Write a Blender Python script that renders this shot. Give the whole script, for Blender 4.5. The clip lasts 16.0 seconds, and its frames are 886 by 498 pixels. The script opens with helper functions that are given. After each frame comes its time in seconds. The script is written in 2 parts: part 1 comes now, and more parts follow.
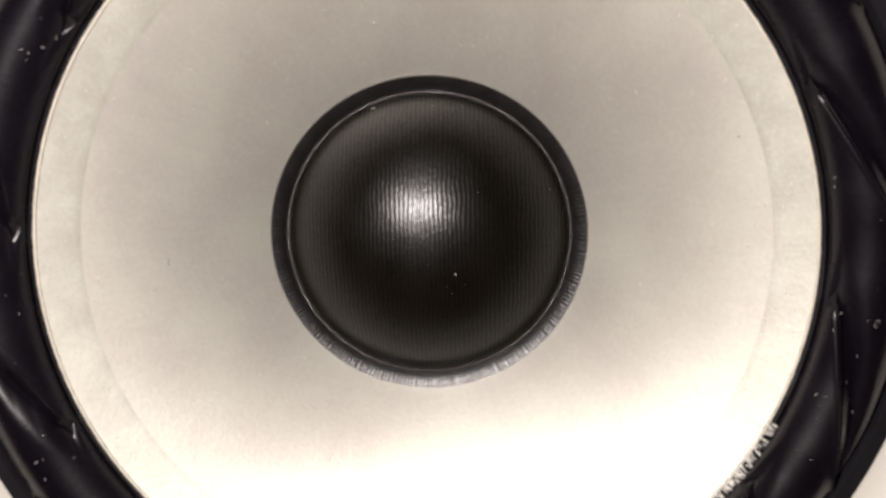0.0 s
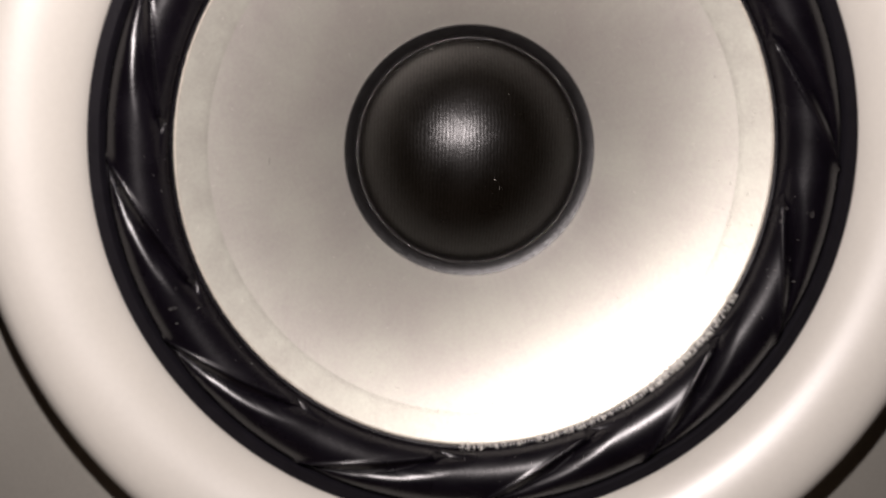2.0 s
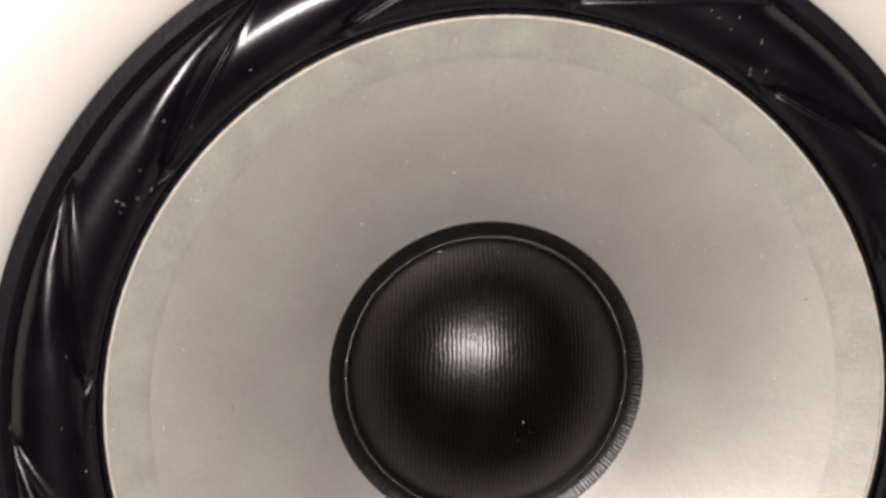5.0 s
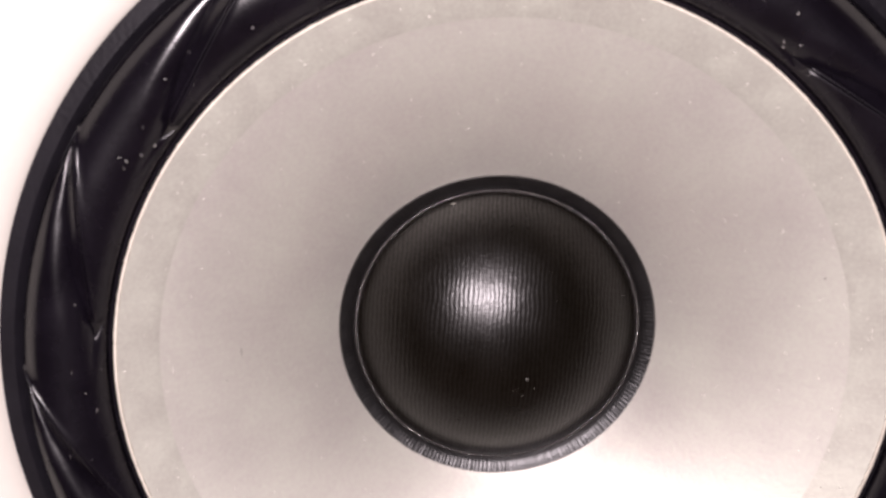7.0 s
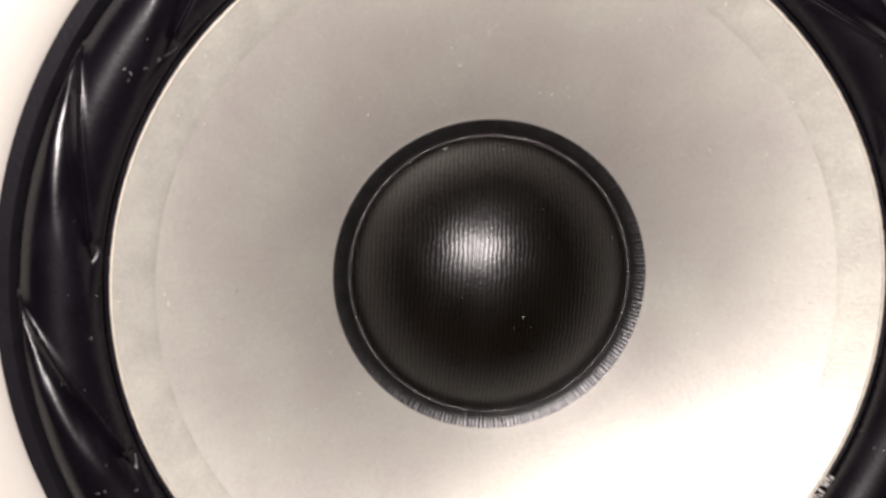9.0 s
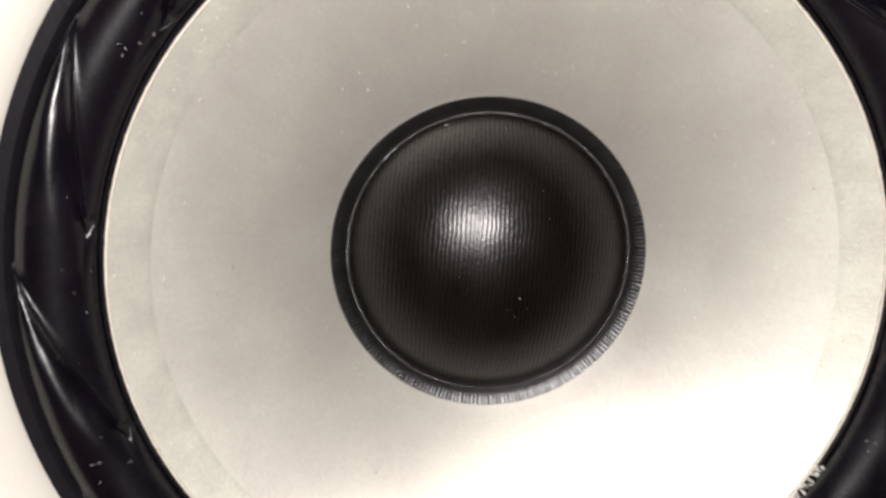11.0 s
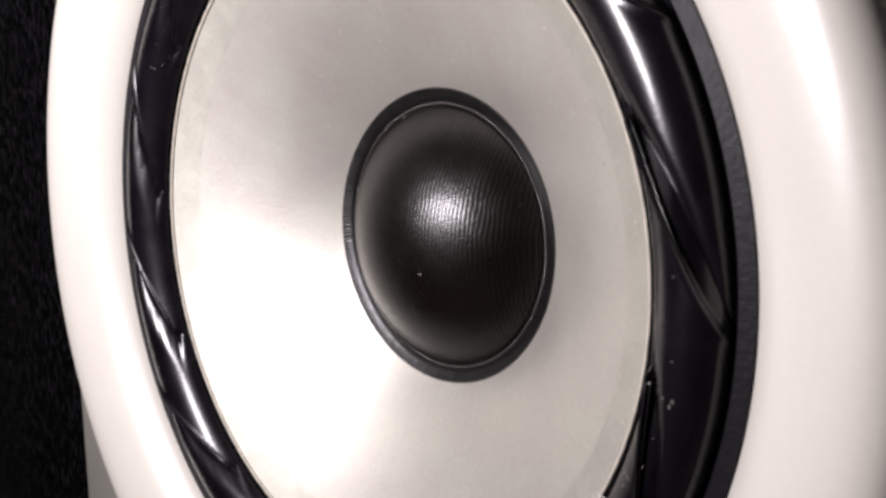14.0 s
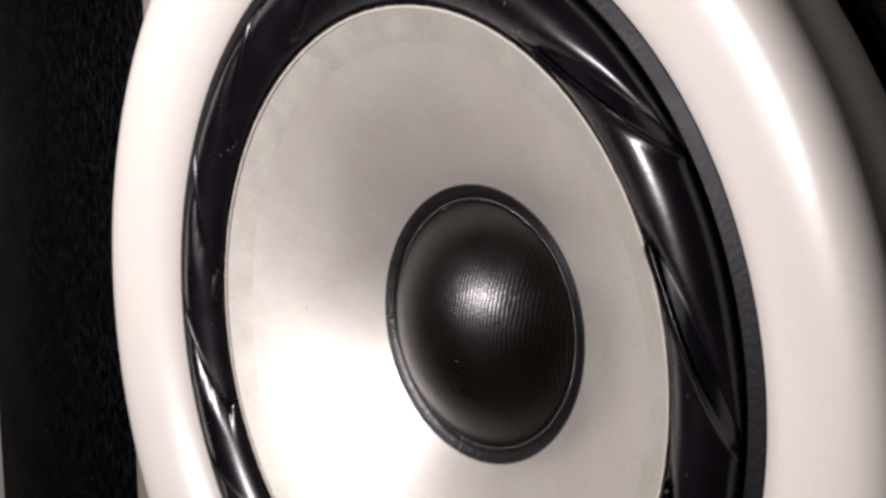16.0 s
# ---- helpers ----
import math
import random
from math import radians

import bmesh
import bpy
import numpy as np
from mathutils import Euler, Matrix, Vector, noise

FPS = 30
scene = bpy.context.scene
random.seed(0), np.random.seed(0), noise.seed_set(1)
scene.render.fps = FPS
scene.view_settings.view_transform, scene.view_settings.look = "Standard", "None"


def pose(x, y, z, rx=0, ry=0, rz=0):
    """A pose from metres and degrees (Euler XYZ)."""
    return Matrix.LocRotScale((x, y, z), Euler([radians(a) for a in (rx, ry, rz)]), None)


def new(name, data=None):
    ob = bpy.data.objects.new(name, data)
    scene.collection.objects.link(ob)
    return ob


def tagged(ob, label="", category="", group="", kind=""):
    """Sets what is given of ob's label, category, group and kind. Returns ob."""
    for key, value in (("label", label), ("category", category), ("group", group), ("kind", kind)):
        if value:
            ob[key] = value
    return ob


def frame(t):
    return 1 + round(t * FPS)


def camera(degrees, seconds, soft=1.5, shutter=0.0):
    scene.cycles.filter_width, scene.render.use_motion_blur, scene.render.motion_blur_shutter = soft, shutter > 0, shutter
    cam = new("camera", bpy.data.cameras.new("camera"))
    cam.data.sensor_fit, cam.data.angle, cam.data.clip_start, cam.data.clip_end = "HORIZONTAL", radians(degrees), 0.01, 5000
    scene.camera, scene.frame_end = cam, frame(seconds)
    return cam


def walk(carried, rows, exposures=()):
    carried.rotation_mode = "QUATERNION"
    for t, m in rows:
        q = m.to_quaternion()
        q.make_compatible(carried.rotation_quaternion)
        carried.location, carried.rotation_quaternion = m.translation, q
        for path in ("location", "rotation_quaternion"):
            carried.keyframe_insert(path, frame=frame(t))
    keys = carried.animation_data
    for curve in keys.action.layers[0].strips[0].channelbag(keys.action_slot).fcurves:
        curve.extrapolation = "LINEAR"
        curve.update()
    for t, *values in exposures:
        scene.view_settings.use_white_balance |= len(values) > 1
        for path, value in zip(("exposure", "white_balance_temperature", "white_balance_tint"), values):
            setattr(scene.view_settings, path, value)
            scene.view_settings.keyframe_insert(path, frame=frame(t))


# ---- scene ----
# exposure in stops, white balance in kelvin and tint
EXPOSURES = [
    (0.0, 0.48, 6510, 9), (0.5, 0.26, 6510, 13), (1.0, 0.20, 6510, 11), (1.5, 0.32, 6510, 10), (2.0, 0.02, 6410, 13), (2.5, 0.02, 6410, 13),
    (3.0, 0.32, 6360, 10), (3.5, 0.43, 6310, 10), (4.0, -0.03, 6360, 17), (6.5, 0.58, 6560, 7), (7.0, 0.65, 6310, 21), (7.5, 0.22, 6360, 20),
    (8.0, 0.21, 6410, 18), (8.5, 0.39, 6410, 15), (11.0, 0.57, 6290, 7), (11.5, 0.58, 6290, 7), (12.0, 0.52, 6340, 10), (12.5, 0.36, 6340, 7),
    (13.0, 0.09, 6310, 9), (13.5, 0.38, 6160, 12), (14.0, 0.46, 6060, 14), (14.5, 0.43, 6060, 14), (15.0, 0.43, 6060, 14), (15.5, 0.38, 6060, 14),
    (16.0, 0.25, 6160, 15)]
cam = camera(53.44, 16.0, soft=3.1, shutter=0.5)
walk(cam, [
    (0.0, pose(0.0077, -0.1324, 0.2275, 79.34, 1.09, 1.64)),
    (0.5, pose(0.0080, -0.1485, 0.2317, 79.69, -0.02, 2.13)),
    (1.0, pose(-0.0058, -0.1770, 0.2258, 82.20, -1.54, 0.14)),
    (1.5, pose(-0.0210, -0.1855, 0.2202, 82.14, -2.54, -4.09)),
    (2.0, pose(-0.0157, -0.1779, 0.2146, 79.65, -1.32, -2.55)),
    (2.5, pose(-0.0058, -0.1787, 0.2148, 80.78, -2.10, 0.29)),
    (3.0, pose(-0.0137, -0.1693, 0.2282, 82.21, -3.03, -1.18)),
    (3.5, pose(-0.0102, -0.1418, 0.2286, 82.51, -2.02, -0.44)),
    (4.0, pose(-0.0227, -0.1330, 0.2308, 83.24, -1.20, -4.88)),
    (6.5, pose(-0.0182, -0.1268, 0.2579, 79.71, -2.49, -3.33)),
    (7.0, pose(-0.0138, -0.1257, 0.2567, 74.66, -3.25, -0.22)),
    (7.5, pose(-0.0234, -0.1286, 0.2442, 75.13, -3.98, -3.99)),
    (8.0, pose(-0.0323, -0.1366, 0.2280, 81.00, -1.42, -7.72)),
    (8.5, pose(-0.0209, -0.1347, 0.2278, 81.90, -1.63, -4.16)),
    (11.0, pose(-0.0163, -0.1313, 0.2340, 78.11, -3.93, -1.98)),
    (11.5, pose(-0.0250, -0.1258, 0.2364, 76.81, -3.87, -4.27)),
    (12.0, pose(-0.0158, -0.1297, 0.2425, 75.40, -3.78, -1.83)),
    (12.5, pose(0.0176, -0.1359, 0.2266, 81.37, 1.02, 10.28)),
    (13.0, pose(0.0725, -0.1235, 0.2171, 82.98, 3.04, 27.42)),
    (13.5, pose(0.1101, -0.1114, 0.2163, 80.34, -1.69, 40.03)),
    (14.0, pose(0.1204, -0.0947, 0.2282, 79.88, 0.03, 44.42)),
    (14.5, pose(0.1281, -0.0774, 0.2221, 80.95, -0.63, 50.60)),
    (15.0, pose(0.1272, -0.0790, 0.2249, 80.93, 0.06, 50.15)),
    (15.5, pose(0.1260, -0.0770, 0.2356, 82.52, -0.23, 51.62)),
    (16.0, pose(0.1273, -0.0992, 0.2404, 82.16, -0.26, 47.48)),
], EXPOSURES)

# world: dim room at night
world = bpy.data.worlds.new("world")
scene.world = world
world.use_nodes = True
world.node_tree.nodes["Background"].inputs[0].default_value = (0.9, 0.85, 0.8, 1)
world.node_tree.nodes["Background"].inputs[1].default_value = 0.006

H = 0.2  # height of the woofer's axis over the shelf

# the torch that lights the loudspeaker
torch = bpy.data.lights.new("torch", "POINT")
torch.energy, torch.shadow_soft_size, torch.color = 1.3, 0.004, (1.0, 0.905, 0.872)
new("torch", torch).location = (-0.022, -0.139, H + 0.045)


# ---- materials ----
def mat(name, color, rough=0.5, metal=0.0, vary=0.12, scale=60.0, bump=0.1, fine=900.0, spec=0.5, rough_vary=0.1, other=None):
    """A surface with large stains, fine grain and relief; scales are per metre."""
    m = bpy.data.materials.new(name)
    m.use_nodes = True
    nt = m.node_tree
    b = nt.nodes["Principled BSDF"]
    co = nt.nodes.new("ShaderNodeTexCoord")
    n1, n2 = nt.nodes.new("ShaderNodeTexNoise"), nt.nodes.new("ShaderNodeTexNoise")
    n1.inputs["Scale"].default_value, n1.inputs["Detail"].default_value = scale, 5
    n2.inputs["Scale"].default_value, n2.inputs["Detail"].default_value = fine, 4
    for n in (n1, n2):
        nt.links.new(co.outputs["Object"], n.inputs["Vector"])
    mix = nt.nodes.new("ShaderNodeMix")
    mix.data_type = "RGBA"
    mix.inputs["A"].default_value = (*[c * (1 - vary) for c in color], 1)
    mix.inputs["B"].default_value = (*[min(1, c * (1 + vary)) for c in other or color], 1)
    add = nt.nodes.new("ShaderNodeMath")
    add.operation = "MULTIPLY_ADD"
    add.inputs[1].default_value, add.inputs[2].default_value = 0.5, 0.25
    avg = nt.nodes.new("ShaderNodeMath")
    avg.operation = "ADD"
    nt.links.new(n1.outputs["Fac"], avg.inputs[0])
    nt.links.new(n2.outputs["Fac"], avg.inputs[1])
    nt.links.new(avg.outputs[0], add.inputs[0])
    sub = nt.nodes.new("ShaderNodeMapRange")
    sub.inputs["From Min"].default_value, sub.inputs["From Max"].default_value = 0.55, 0.95
    nt.links.new(add.outputs[0], sub.inputs["Value"])
    nt.links.new(sub.outputs["Result"], mix.inputs["Factor"])
    nt.links.new(mix.outputs["Result"], b.inputs["Base Color"])
    rr = nt.nodes.new("ShaderNodeMapRange")
    rr.inputs["To Min"].default_value, rr.inputs["To Max"].default_value = max(0.02, rough - rough_vary), min(1, rough + rough_vary)
    nt.links.new(n1.outputs["Fac"], rr.inputs["Value"])
    nt.links.new(rr.outputs["Result"], b.inputs["Roughness"])
    b.inputs["Metallic"].default_value = metal
    b.inputs["Specular IOR Level"].default_value = spec
    bp = nt.nodes.new("ShaderNodeBump")
    bp.inputs["Strength"].default_value, bp.inputs["Distance"].default_value = bump, 0.0004
    nt.links.new(n2.outputs["Fac"], bp.inputs["Height"])
    nt.links.new(bp.outputs["Normal"], b.inputs["Normal"])
    return m


def woven(name, color, rough, strength):
    """Coated cloth: threads along two directions, a little uneven."""
    m = mat(name, color, rough, 0, 0.25, 120, 0.1, 1500)
    nt = m.node_tree
    b = nt.nodes["Principled BSDF"]
    co = nt.nodes.new("ShaderNodeTexCoord")
    heights = []
    for axis, scale in (("X", 400.0), ("Z", 620.0)):
        w = nt.nodes.new("ShaderNodeTexWave")
        w.bands_direction = axis
        w.inputs["Scale"].default_value = scale
        w.inputs["Distortion"].default_value = 4.0
        w.inputs["Detail"].default_value = 2
        w.inputs["Detail Scale"].default_value = 0.6
        nt.links.new(co.outputs["Object"], w.inputs["Vector"])
        heights.append(w.outputs["Fac"])
    mul = nt.nodes.new("ShaderNodeMath")
    mul.operation = "MULTIPLY_ADD"
    mul.inputs[1].default_value = 0.18
    nt.links.new(heights[1], mul.inputs[0])
    nt.links.new(heights[0], mul.inputs[2])
    grain = nt.nodes.new("ShaderNodeTexNoise")
    grain.inputs["Scale"].default_value = 1800
    nt.links.new(co.outputs["Object"], grain.inputs["Vector"])
    tot = nt.nodes.new("ShaderNodeMath")
    tot.operation = "MULTIPLY_ADD"
    tot.inputs[1].default_value = 0.6
    nt.links.new(mul.outputs[0], tot.inputs[0])
    nt.links.new(grain.outputs["Fac"], tot.inputs[2])
    shine = nt.nodes.new("ShaderNodeMapRange")
    shine.inputs["From Min"].default_value, shine.inputs["From Max"].default_value = 0.45, 1.25
    shine.inputs["To Min"].default_value, shine.inputs["To Max"].default_value = 0.27, 0.56
    nt.links.new(tot.outputs[0], shine.inputs["Value"])
    nt.links.new(shine.outputs["Result"], b.inputs["Specular IOR Level"])
    bp = nt.nodes.new("ShaderNodeBump")
    bp.inputs["Strength"].default_value, bp.inputs["Distance"].default_value = strength, 0.0001
    nt.links.new(tot.outputs[0], bp.inputs["Height"])
    nt.links.new(bp.outputs["Normal"], b.inputs["Normal"])
    return m


def grained(name, color, rough, strength):
    """Black vinyl with an upright wood grain pressed into it; glints on the grain are painted in."""
    m = mat(name, color, rough, 0, 0.4, 40, 0.1, 500)
    nt = m.node_tree
    b = nt.nodes["Principled BSDF"]
    co, mp, n = nt.nodes.new("ShaderNodeTexCoord"), nt.nodes.new("ShaderNodeMapping"), nt.nodes.new("ShaderNodeTexNoise")
    mp.inputs["Scale"].default_value = (900, 900, 260)
    n.inputs["Scale"].default_value, n.inputs["Detail"].default_value, n.inputs["Roughness"].default_value = 1.0, 3, 0.6
    nt.links.new(co.outputs["Object"], mp.inputs["Vector"])
    nt.links.new(mp.outputs["Vector"], n.inputs["Vector"])
    # glints put into the base colour as lighter flecks, specular kept near zero
    ramp = nt.nodes.new("ShaderNodeValToRGB")
    ramp.color_ramp.elements[0].position, ramp.color_ramp.elements[0].color = 0.52, (*[c * 0.15 for c in color], 1)
    ramp.color_ramp.elements[1].position, ramp.color_ramp.elements[1].color = 0.72, (*[c * 6 for c in color], 1)
    nt.links.new(n.outputs["Fac"], ramp.inputs["Fac"])
    nt.links.new(ramp.outputs["Color"], b.inputs["Base Color"])
    b.inputs["Specular IOR Level"].default_value = 0.025
    bp = nt.nodes.new("ShaderNodeBump")
    bp.inputs["Strength"].default_value, bp.inputs["Distance"].default_value = strength, 0.0004
    nt.links.new(n.outputs["Fac"], bp.inputs["Height"])
    nt.links.new(bp.outputs["Normal"], b.inputs["Normal"])
    return m


def feathered(m, amount):
    """Faint streaks running outwards from the cone's centre, as in pressed pulp; returns the material."""
    nt = m.node_tree
    b = nt.nodes["Principled BSDF"]
    co, xyz = nt.nodes.new("ShaderNodeTexCoord"), nt.nodes.new("ShaderNodeSeparateXYZ")
    nt.links.new(co.outputs["Object"], xyz.inputs["Vector"])
    turn, length, spread = nt.nodes.new("ShaderNodeMath"), nt.nodes.new("ShaderNodeVectorMath"), nt.nodes.new("ShaderNodeCombineXYZ")
    turn.operation, length.operation = "ARCTAN2", "LENGTH"
    nt.links.new(xyz.outputs["Z"], turn.inputs[0])
    nt.links.new(xyz.outputs["X"], turn.inputs[1])
    nt.links.new(co.outputs["Object"], length.inputs[0])
    nt.links.new(turn.outputs[0], spread.inputs["X"])
    nt.links.new(length.outputs["Value"], spread.inputs["Y"])
    mp, n, rng, mix = nt.nodes.new("ShaderNodeMapping"), nt.nodes.new("ShaderNodeTexNoise"), nt.nodes.new("ShaderNodeMapRange"), nt.nodes.new("ShaderNodeMix")
    mp.inputs["Scale"].default_value = (22, 170, 1)
    n.inputs["Scale"].default_value, n.inputs["Detail"].default_value, n.inputs["Roughness"].default_value = 1.0, 4, 0.62
    nt.links.new(spread.outputs["Vector"], mp.inputs["Vector"])
    nt.links.new(mp.outputs["Vector"], n.inputs["Vector"])
    rng.inputs["From Min"].default_value, rng.inputs["From Max"].default_value = 0.3, 0.7
    rng.inputs["To Min"].default_value, rng.inputs["To Max"].default_value = 1 - amount, 1 + amount
    nt.links.new(n.outputs["Fac"], rng.inputs["Value"])
    mix.data_type, mix.blend_type = "RGBA", "MULTIPLY"
    mix.inputs["Factor"].default_value = 1.0
    nt.links.new(b.inputs["Base Color"].links[0].from_socket, mix.inputs["A"])
    nt.links.new(rng.outputs["Result"], mix.inputs["B"])
    nt.links.new(mix.outputs["Result"], b.inputs["Base Color"])
    return m


CONE = mat("pearl_white_cone", (0.585, 0.540, 0.503), 0.46, 0.62, 0.12, 65, 0.05, 1400, rough_vary=0.05, other=(0.525, 0.525, 0.455))
CONE_EDGE = mat("cone_edge_band", (0.525, 0.503, 0.445), 0.46, 0.62, 0.13, 160, 0.06, 1600, rough_vary=0.05, other=(0.505, 0.508, 0.438))
feathered(CONE, 0.02)
feathered(CONE_EDGE, 0.03)
LIP = mat("pale_paper_lip", (0.55, 0.51, 0.43), 0.5, 0, 0.2, 300, 0.3, 1500)
RUBBER = mat("black_rubber", (0.0036, 0.0027, 0.0046), 0.27, 0, 0.4, 110, 0.045, 1500, spec=0.38, rough_vary=0.09)
GASKET = mat("black_gasket", (0.0062, 0.0054, 0.0076), 0.52, 0, 0.25, 200, 0.25, 1200, spec=0.2)
CAP = woven("black_coated_cloth", (0.0030, 0.0021, 0.0012), 0.305, 0.42)
FLANGE = mat("black_cap_skirt", (0.006, 0.0055, 0.0055), 0.33, 0, 0.4, 300, 0.15, 2000, spec=0.48)
BEAD = mat("clear_glue_bead", (0.035, 0.032, 0.03), 0.2, 0, 0.6, 1500, 1.0, 2500, spec=1.0)
WHITE = mat("white_gloss_plastic", (0.64, 0.615, 0.55), 0.38, 0, 0.03, 40, 0.03, 900, spec=0.9, rough_vary=0.04)
SILVER = mat("silver_grey_paint", (0.50, 0.485, 0.43), 0.38, 0.45, 0.06, 50, 0.04, 1500)
BLACK = grained("black_woodgrain_vinyl", (0.0045, 0.0043, 0.0052), 0.5, 0.8)
DUST = mat("pale_dust", (0.75, 0.72, 0.66), 0.8, 0, 0.1, 500, 0.1, 2000)
DARK_DUST = mat("dark_fibre", (0.08, 0.07, 0.06), 0.8, 0, 0.1, 500, 0.1, 2000)
GLUE = mat("dried_glue", (0.88, 0.86, 0.80), 0.3, 0, 0.1, 900, 0.4, 2500)
WALL = mat("dull_wall_paint", (0.22, 0.20, 0.18), 0.9, 0, 0.08, 3, 0.05, 200)
SHELF = mat("dark_shelf_wood", (0.07, 0.045, 0.03), 0.5, 0, 0.3, 12, 0.1, 300)


# ---- helpers for meshes ----
def thing(name, loc, label, category, group="", kind=""):
    ob = new(name)
    ob.location = loc
    ob.empty_display_size = 0.02
    return tagged(ob, label, category, group, kind)


def part(name, bm, material, parent, label="", at=None, smooth=True, sharp=None):
    """One mesh object under a thing or part."""
    me = bpy.data.meshes.new(name)
    bm.to_mesh(me)
    bm.free()
    me.materials.append(material)
    if smooth:
        me.shade_smooth()
        if sharp:
            me.set_sharp_from_angle(angle=radians(sharp))
    ob = new(name, me)
    ob.parent = parent
    if at:
        ob.location = at
    return tagged(ob, label)


def lathe(profile, seg=240, wobble=None):
    """A closed profile of (radius, depth) turned round the y axis."""
    bm = bmesh.new()
    rings = []
    for i in range(seg):
        a = 2 * math.pi * i / seg
        ring = []
        for j, (r, y) in enumerate(profile):
            dr, dy = wobble(i, j, a) if wobble else (0, 0)
            ring.append(bm.verts.new(((r + dr) * math.cos(a), y + dy, (r + dr) * math.sin(a))))
        rings.append(ring)
    n = len(profile)
    for i in range(seg):
        p, q = rings[i], rings[(i + 1) % seg]
        for j in range(n):
            k = (j + 1) % n
            bm.faces.new((p[j], q[j], q[k], p[k]))
    bmesh.ops.recalc_face_normals(bm, faces=bm.faces)
    return bm


def box(x0, x1, y0, y1, z0, z1, bevel=0.0, seg=2):
    bm = bmesh.new()
    bmesh.ops.create_cube(bm, size=1.0)
    for v in bm.verts:
        v.co = Vector(((x0 + x1) / 2 + v.co.x * (x1 - x0), (y0 + y1) / 2 + v.co.y * (y1 - y0), (z0 + z1) / 2 + v.co.z * (z1 - z0)))
    if bevel:
        bmesh.ops.bevel(bm, geom=bm.edges[:], offset=bevel, segments=seg, affect="EDGES", profile=0.5)
    return bm


def arc(cx, cy, rx, ry, a0, a1, n):
    """Points on an elliptic arc, angles in degrees."""
    return [(cx + rx * math.cos(radians(a0 + (a1 - a0) * i / n)), cy + ry * math.sin(radians(a0 + (a1 - a0) * i / n))) for i in range(n + 1)]


def bezel_outline(a, z0, z1, rc, n=16):
    """A rounded rectangle, counterclockwise from the right, as (x, z)."""
    pts = []
    for cx, cz, s in ((a - rc, z1 - rc, 0), (-a + rc, z1 - rc, 90), (-a + rc, z0 + rc, 180), (a - rc, z0 + rc, 270)):
        pts += [(cx + rc * math.cos(radians(s + 90 * i / n)), cz + rc * math.sin(radians(s + 90 * i / n))) for i in range(n + 1)]
    out = []
    for i in range(len(pts)):
        p, q = pts[i], pts[(i + 1) % len(pts)]
        d = math.hypot(q[0] - p[0], q[1] - p[1])
        k = max(1, int(d / 0.006))
        out += [(p[0] + (q[0] - p[0]) * j / k, p[1] + (q[1] - p[1]) * j / k) for j in range(k)]
    return out


# ---- setting ----
def slab(name, x0, x1, y0, y1, z0, z1, material, label, category):
    me = bpy.data.meshes.new(name)
    bm = box(x0, x1, y0, y1, z0, z1)
    bm.to_mesh(me)
    bm.free()
    me.materials.append(material)
    return tagged(new(name, me), label, category, kind="structure")


slab("floor", -1.6, 1.6, -1.8, 1.2, -0.04, 0.0, SHELF, "dark wooden surface the loudspeaker stands on", "floor")
slab("ceiling", -1.6, 1.6, -1.8, 1.2, 2.2, 2.24, WALL, "plain dull ceiling of the dark room", "ceiling")
slab("wall_north", -1.6, 1.6, 1.2, 1.24, 0.0, 2.2, WALL, "plain dull wall behind the loudspeaker", "wall")
slab("wall_south", -1.6, 1.6, -1.84, -1.8, 0.0, 2.2, WALL, "plain dull wall facing the loudspeaker", "wall")
slab("wall_west", -1.64, -1.6, -1.8, 1.2, 0.0, 2.2, WALL, "plain dull side wall of the dark room", "wall")
slab("wall_east", 1.6, 1.64, -1.8, 1.2, 0.0, 2.2, WALL, "plain dull side wall of the dark room", "wall")

# ---- the loudspeaker ----
speaker = thing("loudspeaker", (0, 0.13, 0), "loudspeaker with white woofer cone, black rubber surround and white trim ring", "loudspeaker")
AT = (0, -0.13, H)


def panel(outline, hole, y0, y1, fil):
    """A panel with rounded front edges round a round opening; outline as (x, z), counterclockwise, already drawn in by fil."""
    n = len(outline)
    ring0 = [(x / math.hypot(x, z) * hole, z / math.hypot(x, z) * hole) for x, z in outline]
    rings = [[(x, y1, z) for x, z in ring0], [(x, y0, z) for x, z in ring0]]
    for f in (0.25, 0.6, 1.0):
        rings.append([(h[0] + (o[0] - h[0]) * f, y0, h[1] + (o[1] - h[1]) * f) for h, o in zip(ring0, outline)])
    for k in range(1, 9):
        t = radians(90 * k / 8)
        ring = []
        for i in range(n):
            p, q = outline[i - 1], outline[(i + 1) % n]
            tx, tz = q[0] - p[0], q[1] - p[1]
            d = math.hypot(tx, tz)
            ring.append((outline[i][0] + tz / d * fil * math.sin(t), y0 + fil * (1 - math.cos(t)), outline[i][1] - tx / d * fil * math.sin(t)))
        rings.append(ring)
    rings.append([(x, y1, z) for x, _, z in rings[-1]])
    bm = bmesh.new()
    vs = [[bm.verts.new(p) for p in r] for r in rings]
    for j in range(len(vs)):
        p, q = vs[j], vs[(j + 1) % len(vs)]
        for i in range(n):
            k = (i + 1) % n
            bm.faces.new((p[i], p[k], q[k], q[i]))
    bmesh.ops.recalc_face_normals(bm, faces=bm.faces)
    return bm


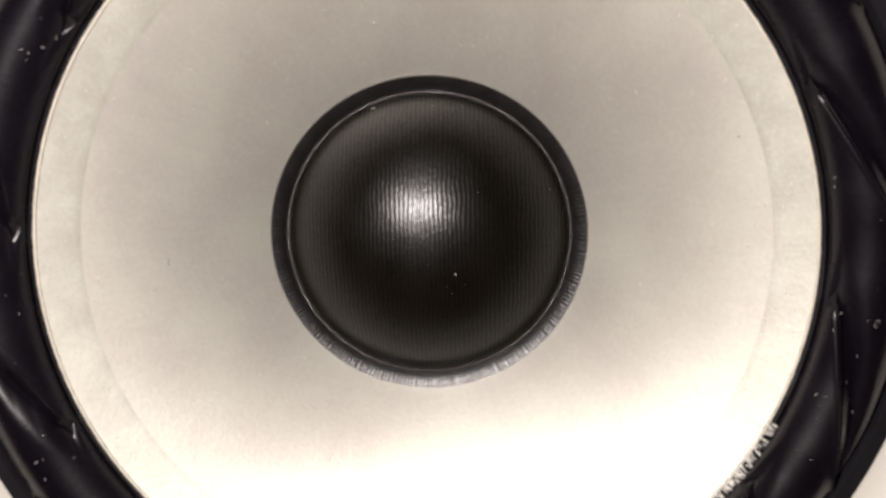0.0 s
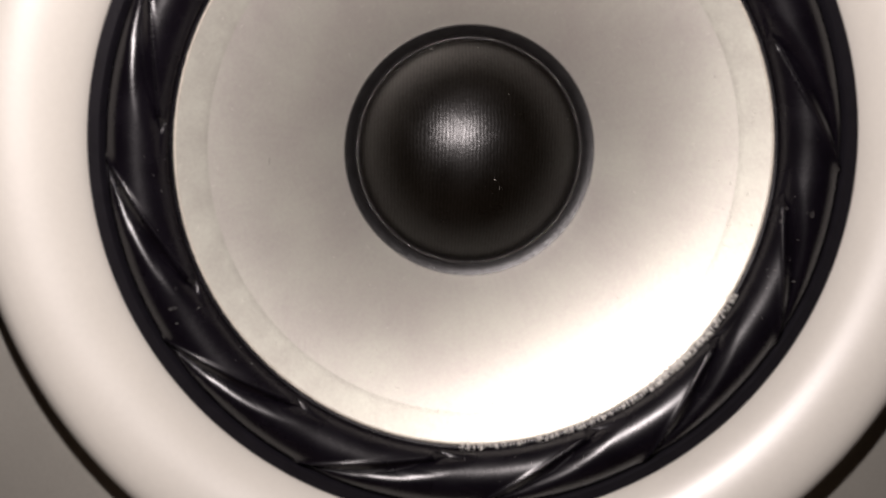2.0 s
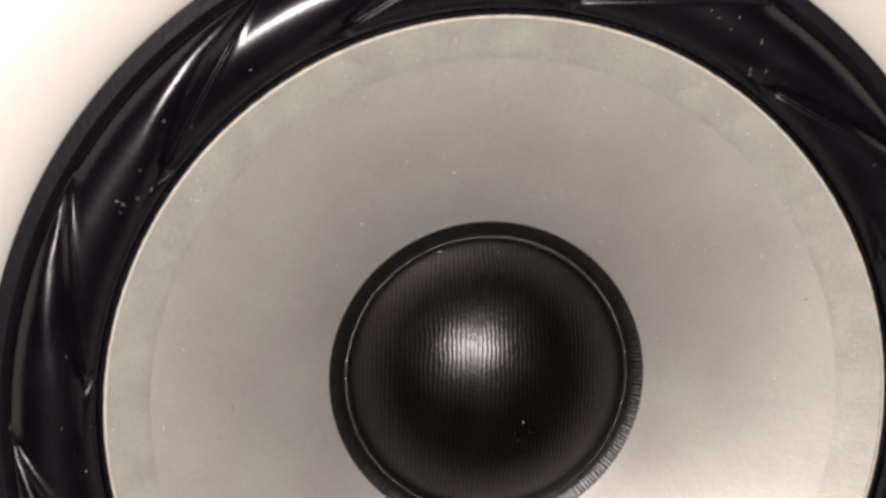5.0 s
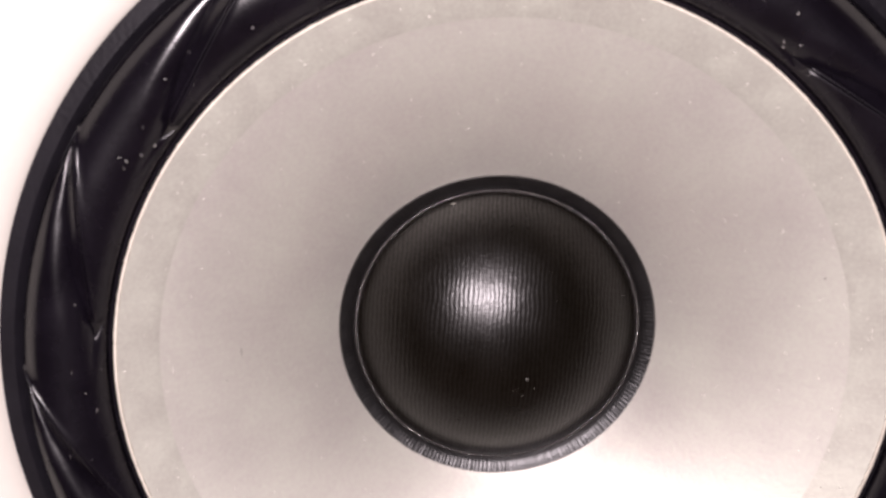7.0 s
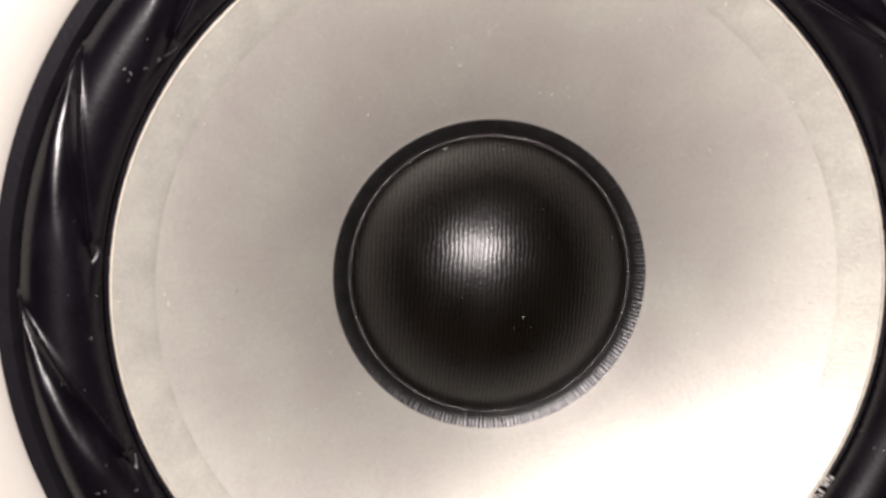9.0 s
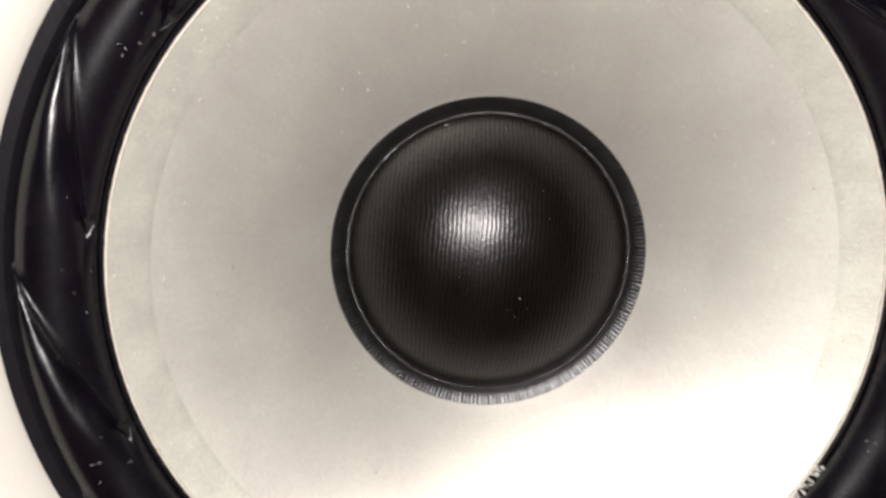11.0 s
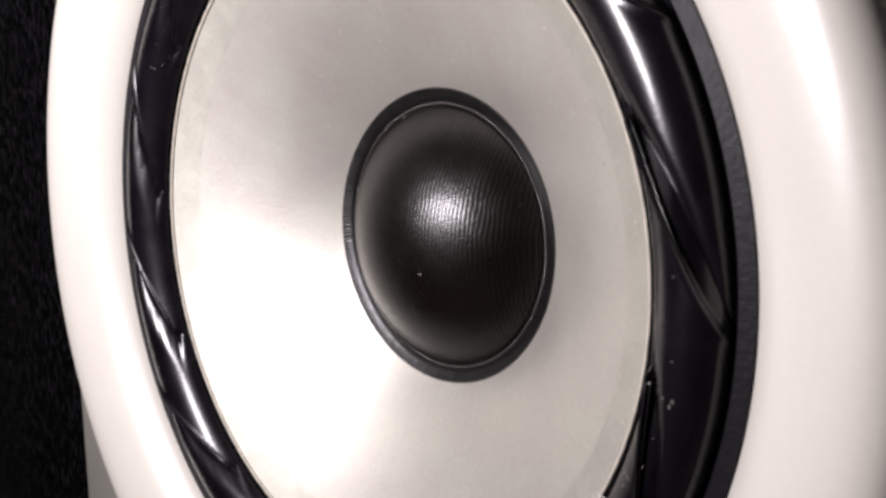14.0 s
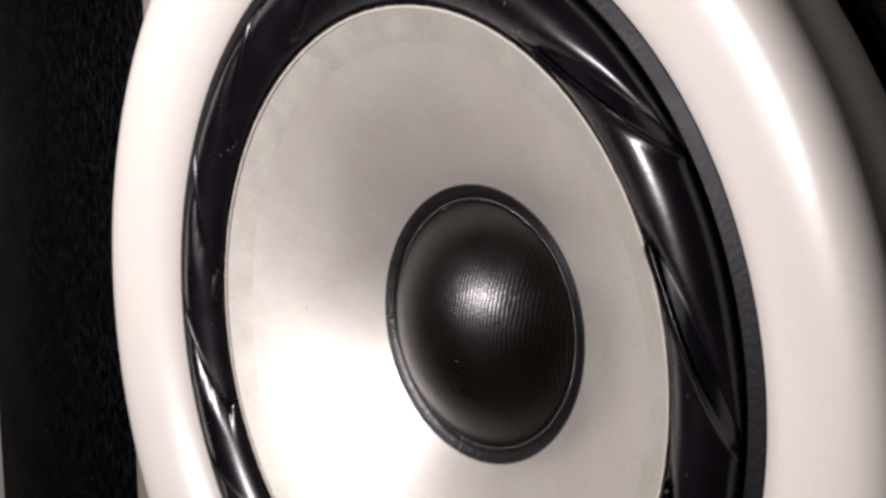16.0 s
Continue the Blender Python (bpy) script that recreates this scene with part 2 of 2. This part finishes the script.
def build_cabinet():
    """Wide black cabinet: hollow box, front board with the woofer's opening, pale rails down both sides."""
    x0, x1, top = -0.258, 0.258, 0.40
    bm = box(x0, x1, 0.020, 0.30, -H, top)
    front = min(bm.faces, key=lambda f: f.calc_center_median().y)
    bmesh.ops.inset_region(bm, faces=[front], thickness=0.014)
    for v in front.verts:
        v.co.y += 0.24
    part("cabinet_body", bm, BLACK, speaker, "black vinyl-covered cabinet box", AT, sharp=40)
    board = bezel_outline(x1 - 0.002, -H + 0.002, top - 0.002, 0.004)
    part("front_board", panel(board, 0.088, 0.0035, 0.020, 0.002), BLACK, speaker, "black woodgrain-vinyl front board", AT, sharp=50)
    for x in (x0 - 0.0215, x1 + 0.0015):
        part("side_rail", box(x, x + 0.020, -0.012, 0.12, -H, top, 0.008, 6), WHITE, speaker, "pale glossy rounded side rail", AT, sharp=60)


def build_baffle():
    """Silver-grey plate round the woofer, drawn in at its upper corner."""
    fil = 0.007
    outline = []
    for x, z in bezel_outline(0.1195 - fil, -0.185 + fil, 0.17 - fil, 0.03 - fil):
        if x < 0:
            t = max(0.0, min(1.0, (z + 0.012) / 0.03))
            x *= 1 - 0.150 * t * t * (3 - 2 * t)
        outline.append((x, z))
    part("front_plate", panel(outline, 0.090, 0.001, 0.0034, 0.0024), SILVER, speaker, "silver-grey front plate with rounded edges", AT, sharp=50)


def build_trim_ring():
    prof = [(0.0780, 0.004), (0.0780, 0.0004), (0.0782, -0.0003)]
    prof += [(0.0789, -0.0016), (0.0799, -0.0030), (0.0810, -0.0043), (0.0822, -0.0055), (0.0836, -0.0066), (0.0852, -0.0077), (0.0870, -0.0087), (0.0890, -0.0096), (0.0912, -0.0103)]
    prof += [(0.0932, -0.0106), (0.0949, -0.0105), (0.0963, -0.0100), (0.0975, -0.0090), (0.0985, -0.0075), (0.0992, -0.0054), (0.0996, -0.0028), (0.0996, 0.0008), (0.0900, 0.0008), (0.0880, 0.004)]
    part("trim_ring", lathe(prof, 288), WHITE, speaker, "glossy white plastic trim ring", AT, sharp=60)
    seal = [(0.0985, 0.0009), (0.0988, -0.0006), (0.1010, -0.0006), (0.1016, 0.0003), (0.1016, 0.0009)]
    part("seal_ring", lathe(seal, 240), GASKET, speaker, "thin black seal under the trim ring", AT, sharp=60)


ROLL_OUT, ROLL_IN = 0.0747, 0.0628


def roll_depth(v):
    """Depth of the rubber roll without its pleats, from its outer (0) to its inner edge (1)."""
    step = -0.00012 * math.exp(-((v - 0.075) / 0.028) ** 2)
    return 0.0012 + 0.0024 * v - 0.0046 * max(0.0, 1 - (2 * v - 1) ** 2) ** 0.62 + step


def slant(r):
    """Angle in degrees by which a pleat's straight edge has turned where it meets a radius."""
    px, (qx, qz) = ROLL_OUT, (0.0645 * math.cos(radians(22.5)), 0.0645 * math.sin(radians(22.5)))
    dx = qx - px
    a, b, c = dx * dx + qz * qz, 2 * px * dx, px * px - r * r
    s = (-b - math.sqrt(max(0.0, b * b - 4 * a * c))) / (2 * a)
    s = min(1.06, s)
    return math.degrees(math.atan2(qz * s, px + dx * s))


def facet_width(v):
    """Width in degrees of a pleat's flat facet, from the roll's outer (0) to its inner edge (1)."""
    return float(np.interp(v, (0, 0.03, 0.10, 0.29, 0.52, 0.65, 0.80, 0.90, 0.95, 1), (0.5, 1.3, 2.4, 4.5, 5.8, 5.5, 3.8, 1.7, 0.35, 0.35)))


def build_surround():
    """Rubber half roll with twelve slanting stepped pleats moulded into it."""
    first, rows, facet, rise, rest = -0.6, 60, 6, 12, 10
    bm = bmesh.new()
    pleats = []
    for k in range(12):
        depth = 0.0017 * random.uniform(0.94, 1.06)
        pleat = [[] for _ in range(6 + facet + 2 + rise + rest)]
        for j in range(rows + 1):
            v = j / rows
            r = ROLL_OUT + (ROLL_IN - ROLL_OUT) * v
            line = first + 30 * k + slant(r)
            w = facet_width(v)
            deep = depth * min(1.0, w / 5.5) ** 0.55
            lip = -0.00060 * min(1.0, max(0.0, w - 0.35) / 0.6)
            # rounded edge, flat facet sloping down to a crease, then the roll climbs out again
            row = [(-1.1, 0.0), (-0.50, 0.30 * lip), (-0.22, 0.80 * lip), (-0.05, lip), (0.12, 0.85 * lip), (0.40, 0.15 * deep)]
            row += [(0.40 + (w - 0.30) * (i + 1) / facet, deep * (0.15 + 0.85 * (i + 1) / facet)) for i in range(facet)]
            row += [(w + 0.28, 0.90 * deep), (w + 0.55, 0.74 * deep)]
            for i in range(rise):
                u = (i + 1) / rise
                row.append((w + 0.55 + 7.5 * u, 0.74 * deep * (1 - u) ** 2.2))
            for i in range(rest):
                u = (i + 1) / (rest + 1)
                row.append((w + 8.05 + u * (28.9 - w - 8.05), 0.0))
            for c, (off, dent) in enumerate(row):
                a = radians(line + off)
                pleat[c].append(bm.verts.new((r * math.cos(a), roll_depth(v) + dent, r * math.sin(a))))
        pleats.append(pleat)
    for k in range(12):
        seq = pleats[k] + [pleats[(k + 1) % 12][0]]
        for p, q in zip(seq, seq[1:]):
            for j in range(rows):
                bm.faces.new((p[j], p[j + 1], q[j + 1], q[j]))
    bmesh.ops.recalc_face_normals(bm, faces=bm.faces)
    ob = part("surround", bm, RUBBER, speaker, "glossy black rubber roll with slanting moulded pleats", AT, sharp=50)
    s = ob.modifiers.new("thickness", "SOLIDIFY")
    s.thickness, s.offset = 0.0006, -1 if sum(p.normal.y for p in ob.data.polygons) < 0 else 1
    gasket = [(0.0740, 0.005), (0.0740, 0.0013), (0.0747, 0.0010), (0.0750, 0.0014), (0.0753, 0.0004), (0.0757, -0.0002), (0.0779, -0.0002), (0.07795, 0.005)]
    part("gasket_ring", lathe(gasket, 240), GASKET, speaker, "matt black outer gasket ring", AT, sharp=50)
    inner = [(0.0608, 0.0052), (0.0608, 0.0046), (0.0620, 0.0040), (0.0632, 0.0034), (0.0636, 0.0040), (0.0636, 0.0052)]
    part("surround_foot", lathe(inner, 240), RUBBER, speaker, "", AT, sharp=60)


def cone_depth(r):
    """Depth of the cone's front at a radius, slightly curved."""
    t = (0.0618 - r) / (0.0618 - 0.0289)
    return 0.0038 + 0.0228 * t - 0.0009 * math.sin(math.pi * max(0, min(1, t)))


def build_cone():
    rs = [0.0270 + (0.0562 - 0.0270) * i / 22 for i in range(23)]
    front = [(r, cone_depth(r)) for r in rs]
    back = [(r, y + 0.0008) for r, y in reversed(front)]
    cone = part("cone", lathe(front + back, 240), CONE, speaker, "pearly white smooth speaker cone", AT, sharp=60)
    rs = [0.0561 + (0.0617 - 0.0561) * i / 6 for i in range(7)]
    front = [(r, cone_depth(r) - 0.000008) for r in rs]
    back = [(r, y + 0.0011) for r, y in reversed(front)]
    band = [(0.0558, cone_depth(0.0558) + 0.00002)]
    part("edge_band", lathe(band + front + back, 240), CONE_EDGE, cone, "slightly darker glued outer band", None, sharp=60)

    def ragged(i, j, a):
        return 0.00012 * noise.noise((a * 40, j, 0)), 0.00010 * noise.noise((a * 55, j, 4))
    lip = [(0.0618 + x, 0.0035 + y) for x, y in arc(0, 0, 0.00025, 0.00025, 0, 315, 7)]
    part("edge_lip", lathe(lip, 480, ragged), LIP, cone, "thin pale raised rim")


def build_cap():
    rad, base_r, base_y, high = 0.0353, 0.0258, 0.0280, 0.0118
    cy = base_y - high + rad
    top = math.asin(base_r / rad)
    prof = [(max(0.00005, rad * math.sin(top * i / 40)), cy - rad * math.cos(top * i / 40)) for i in range(41)]
    back = [(max(0.00005, r - 0.0002), y + 0.0006) for r, y in reversed(prof)]
    cap = part("dust_cap", lathe(prof + back, 200), CAP, speaker, "domed black coated-cloth dust cap", AT, sharp=70)

    def teeth(i, j, a):
        return 0, 0.00002 * math.sin(math.pi * i / 3 + 3 * noise.noise((a * 25, 0, 7))) * (1 + 0.8 * noise.noise((a * 30, 0, 2))) if 1 <= j <= 4 else 0
    rim = [(0.0292, cone_depth(0.0292) + 0.0002)]
    face = [(r, cone_depth(0.0289) - 0.00045 + d) for r, d in ((0.0289, 0.0), (0.0281, 0.0003), (0.0272, 0.0007), (0.0263, 0.0013))]
    part("skirt", lathe(rim + face + [(0.0256, 0.0288), (0.0258, 0.0296), (0.0285, 0.0280)], 1440, teeth), FLANGE, cap, "ribbed black skirt glued to the cone", sharp=50)

    def lumps(i, j, a):
        k = 0.00012 * noise.noise((a * 60, 1, 0)) + 0.00014 * noise.noise((a * 110, 3, 0))
        return k, k
    bead = [(0.0261 + x, 0.0277 + y) for x, y in arc(0, 0, 0.00033, 0.00033, 0, 315, 7)]
    part("glue_bead", lathe(bead, 720, lumps), BEAD, cap, "thin shiny bead of glue")


build_cabinet()
build_baffle()
build_trim_ring()
build_surround()
build_cone()
build_cap()


# ---- small dirt ----
def fleck(bm, place, along, up, length, width):
    """A tiny rounded sliver lying on a surface."""
    side = along.cross(up).normalized() * width
    lift = up * width * 0.8
    ends = [bm.verts.new(place + along * length + lift * 0.3), bm.verts.new(place - along * length + lift * 0.3)]
    ring = [bm.verts.new(place + side + lift * 0.2), bm.verts.new(place + lift), bm.verts.new(place - side + lift * 0.2), bm.verts.new(place - lift * 0.2)]
    for i in range(4):
        p, q = ring[i], ring[(i + 1) % 4]
        bm.faces.new((p, q, ends[0]))
        bm.faces.new((q, p, ends[1]))


def on_cone(r, a):
    up = Vector((-math.cos(a) * 0.57, -0.82, -math.sin(a) * 0.57))
    return Vector((r * math.cos(a), cone_depth(r), r * math.sin(a))), up


def on_roll(v, a):
    r = ROLL_OUT + (ROLL_IN - ROLL_OUT) * v
    return Vector((r * math.cos(a), roll_depth(v) - 0.0001, r * math.sin(a))), Vector((0, -1, 0))


def on_cap(r, a):
    rad = 0.0353
    y = 0.0280 - 0.0118 + rad - math.sqrt(rad * rad - r * r)
    return Vector((r * math.cos(a), y, r * math.sin(a))), Vector((r * math.cos(a), y - 0.0515, r * math.sin(a))).normalized()


def scatter(name, material, label, spots):
    bm = bmesh.new()
    for (place, up), length, width in spots:
        along = up.cross(Vector((random.uniform(-1, 1), random.uniform(-1, 1), random.uniform(-1, 1)))).normalized()
        fleck(bm, place, along, up, length, width)
    me = bpy.data.meshes.new(name)
    bm.to_mesh(me)
    bm.free()
    me.materials.append(material)
    me.shade_smooth()
    ob = new(name, me)
    ob.location = (0, 0, H)
    return tagged(ob, label, "dust", kind="stuff")


def full_turn():
    return random.uniform(0, 2 * math.pi)


spots = [(on_cone(random.uniform(0.031, 0.061) if i % 2 else random.uniform(0.054, 0.061), full_turn()), random.uniform(0.00012, 0.0006), random.uniform(0.00004, 0.00009)) for i in range(260)]
spots += [(on_cone(0.0543, math.atan2(-0.0032, -0.0542)), 0.0010, 0.00009)]
scatter("dust_specks", DUST, "pale dust and short fibres lying on the cone", spots)
spots = [(on_cap(random.uniform(0.003, 0.025), full_turn()), random.uniform(0.00006, 0.00014), random.uniform(0.00003, 0.00005)) for i in range(12)]
spots += [(on_cap(0.0252, math.atan2(0.0233, -0.0095)), 0.0005, 0.00012), (on_cap(0.0072, math.atan2(-0.0052, 0.0050)), 0.0003, 0.0001)]
scatter("dust_specks", DUST, "pale specks of dust on the black cap", spots)
spots = [(on_roll(random.uniform(0.5, 0.97), full_turn()), random.uniform(0.00006, 0.00022), random.uniform(0.00003, 0.00008)) for i in range(55)]
for a0 in (58, 65, -8, -19, 148, 207):
    spots += [(on_roll(random.uniform(0.3, 0.9), radians(a0 + random.uniform(-2, 2))), random.uniform(0.0002, 0.0005), 0.00005) for i in range(4)]
scatter("dust_specks", DUST, "pale dust on the black rubber roll", spots)
spots = [(on_cone(0.0445, radians(182.5)), 0.0010, 0.00005), (on_cone(0.0535, radians(20)), 0.0004, 0.00006), (on_cone(0.0470, radians(188)), 0.0003, 0.00005)]
scatter("dark_fibres", DARK_DUST, "thin dark fibres lying on the white cone", spots)


def build_glue():
    """Dried glue along the lower edge of the cone."""
    bm = bmesh.new()
    for i in range(480):
        a = radians(random.uniform(-92, -26) if i % 3 else random.gauss(-45, 6))
        r = random.gauss(0.0622, 0.0004) + (0.0006 if i % 7 == 0 else 0)
        place = Vector((r * math.cos(a), 0.0032 - max(0, r - 0.0618) * 0.4, r * math.sin(a)))
        b = a + random.uniform(-0.25, 0.25)
        fleck(bm, place, Vector((math.cos(b), -0.25, math.sin(b))).normalized(), Vector((0, -1, 0)), random.uniform(0.0004, 0.0012), random.uniform(0.00006, 0.00015))
    part("glue_residue", bm, GLUE, speaker, "crumbly dried white glue along the cone's edge", AT)


build_glue()
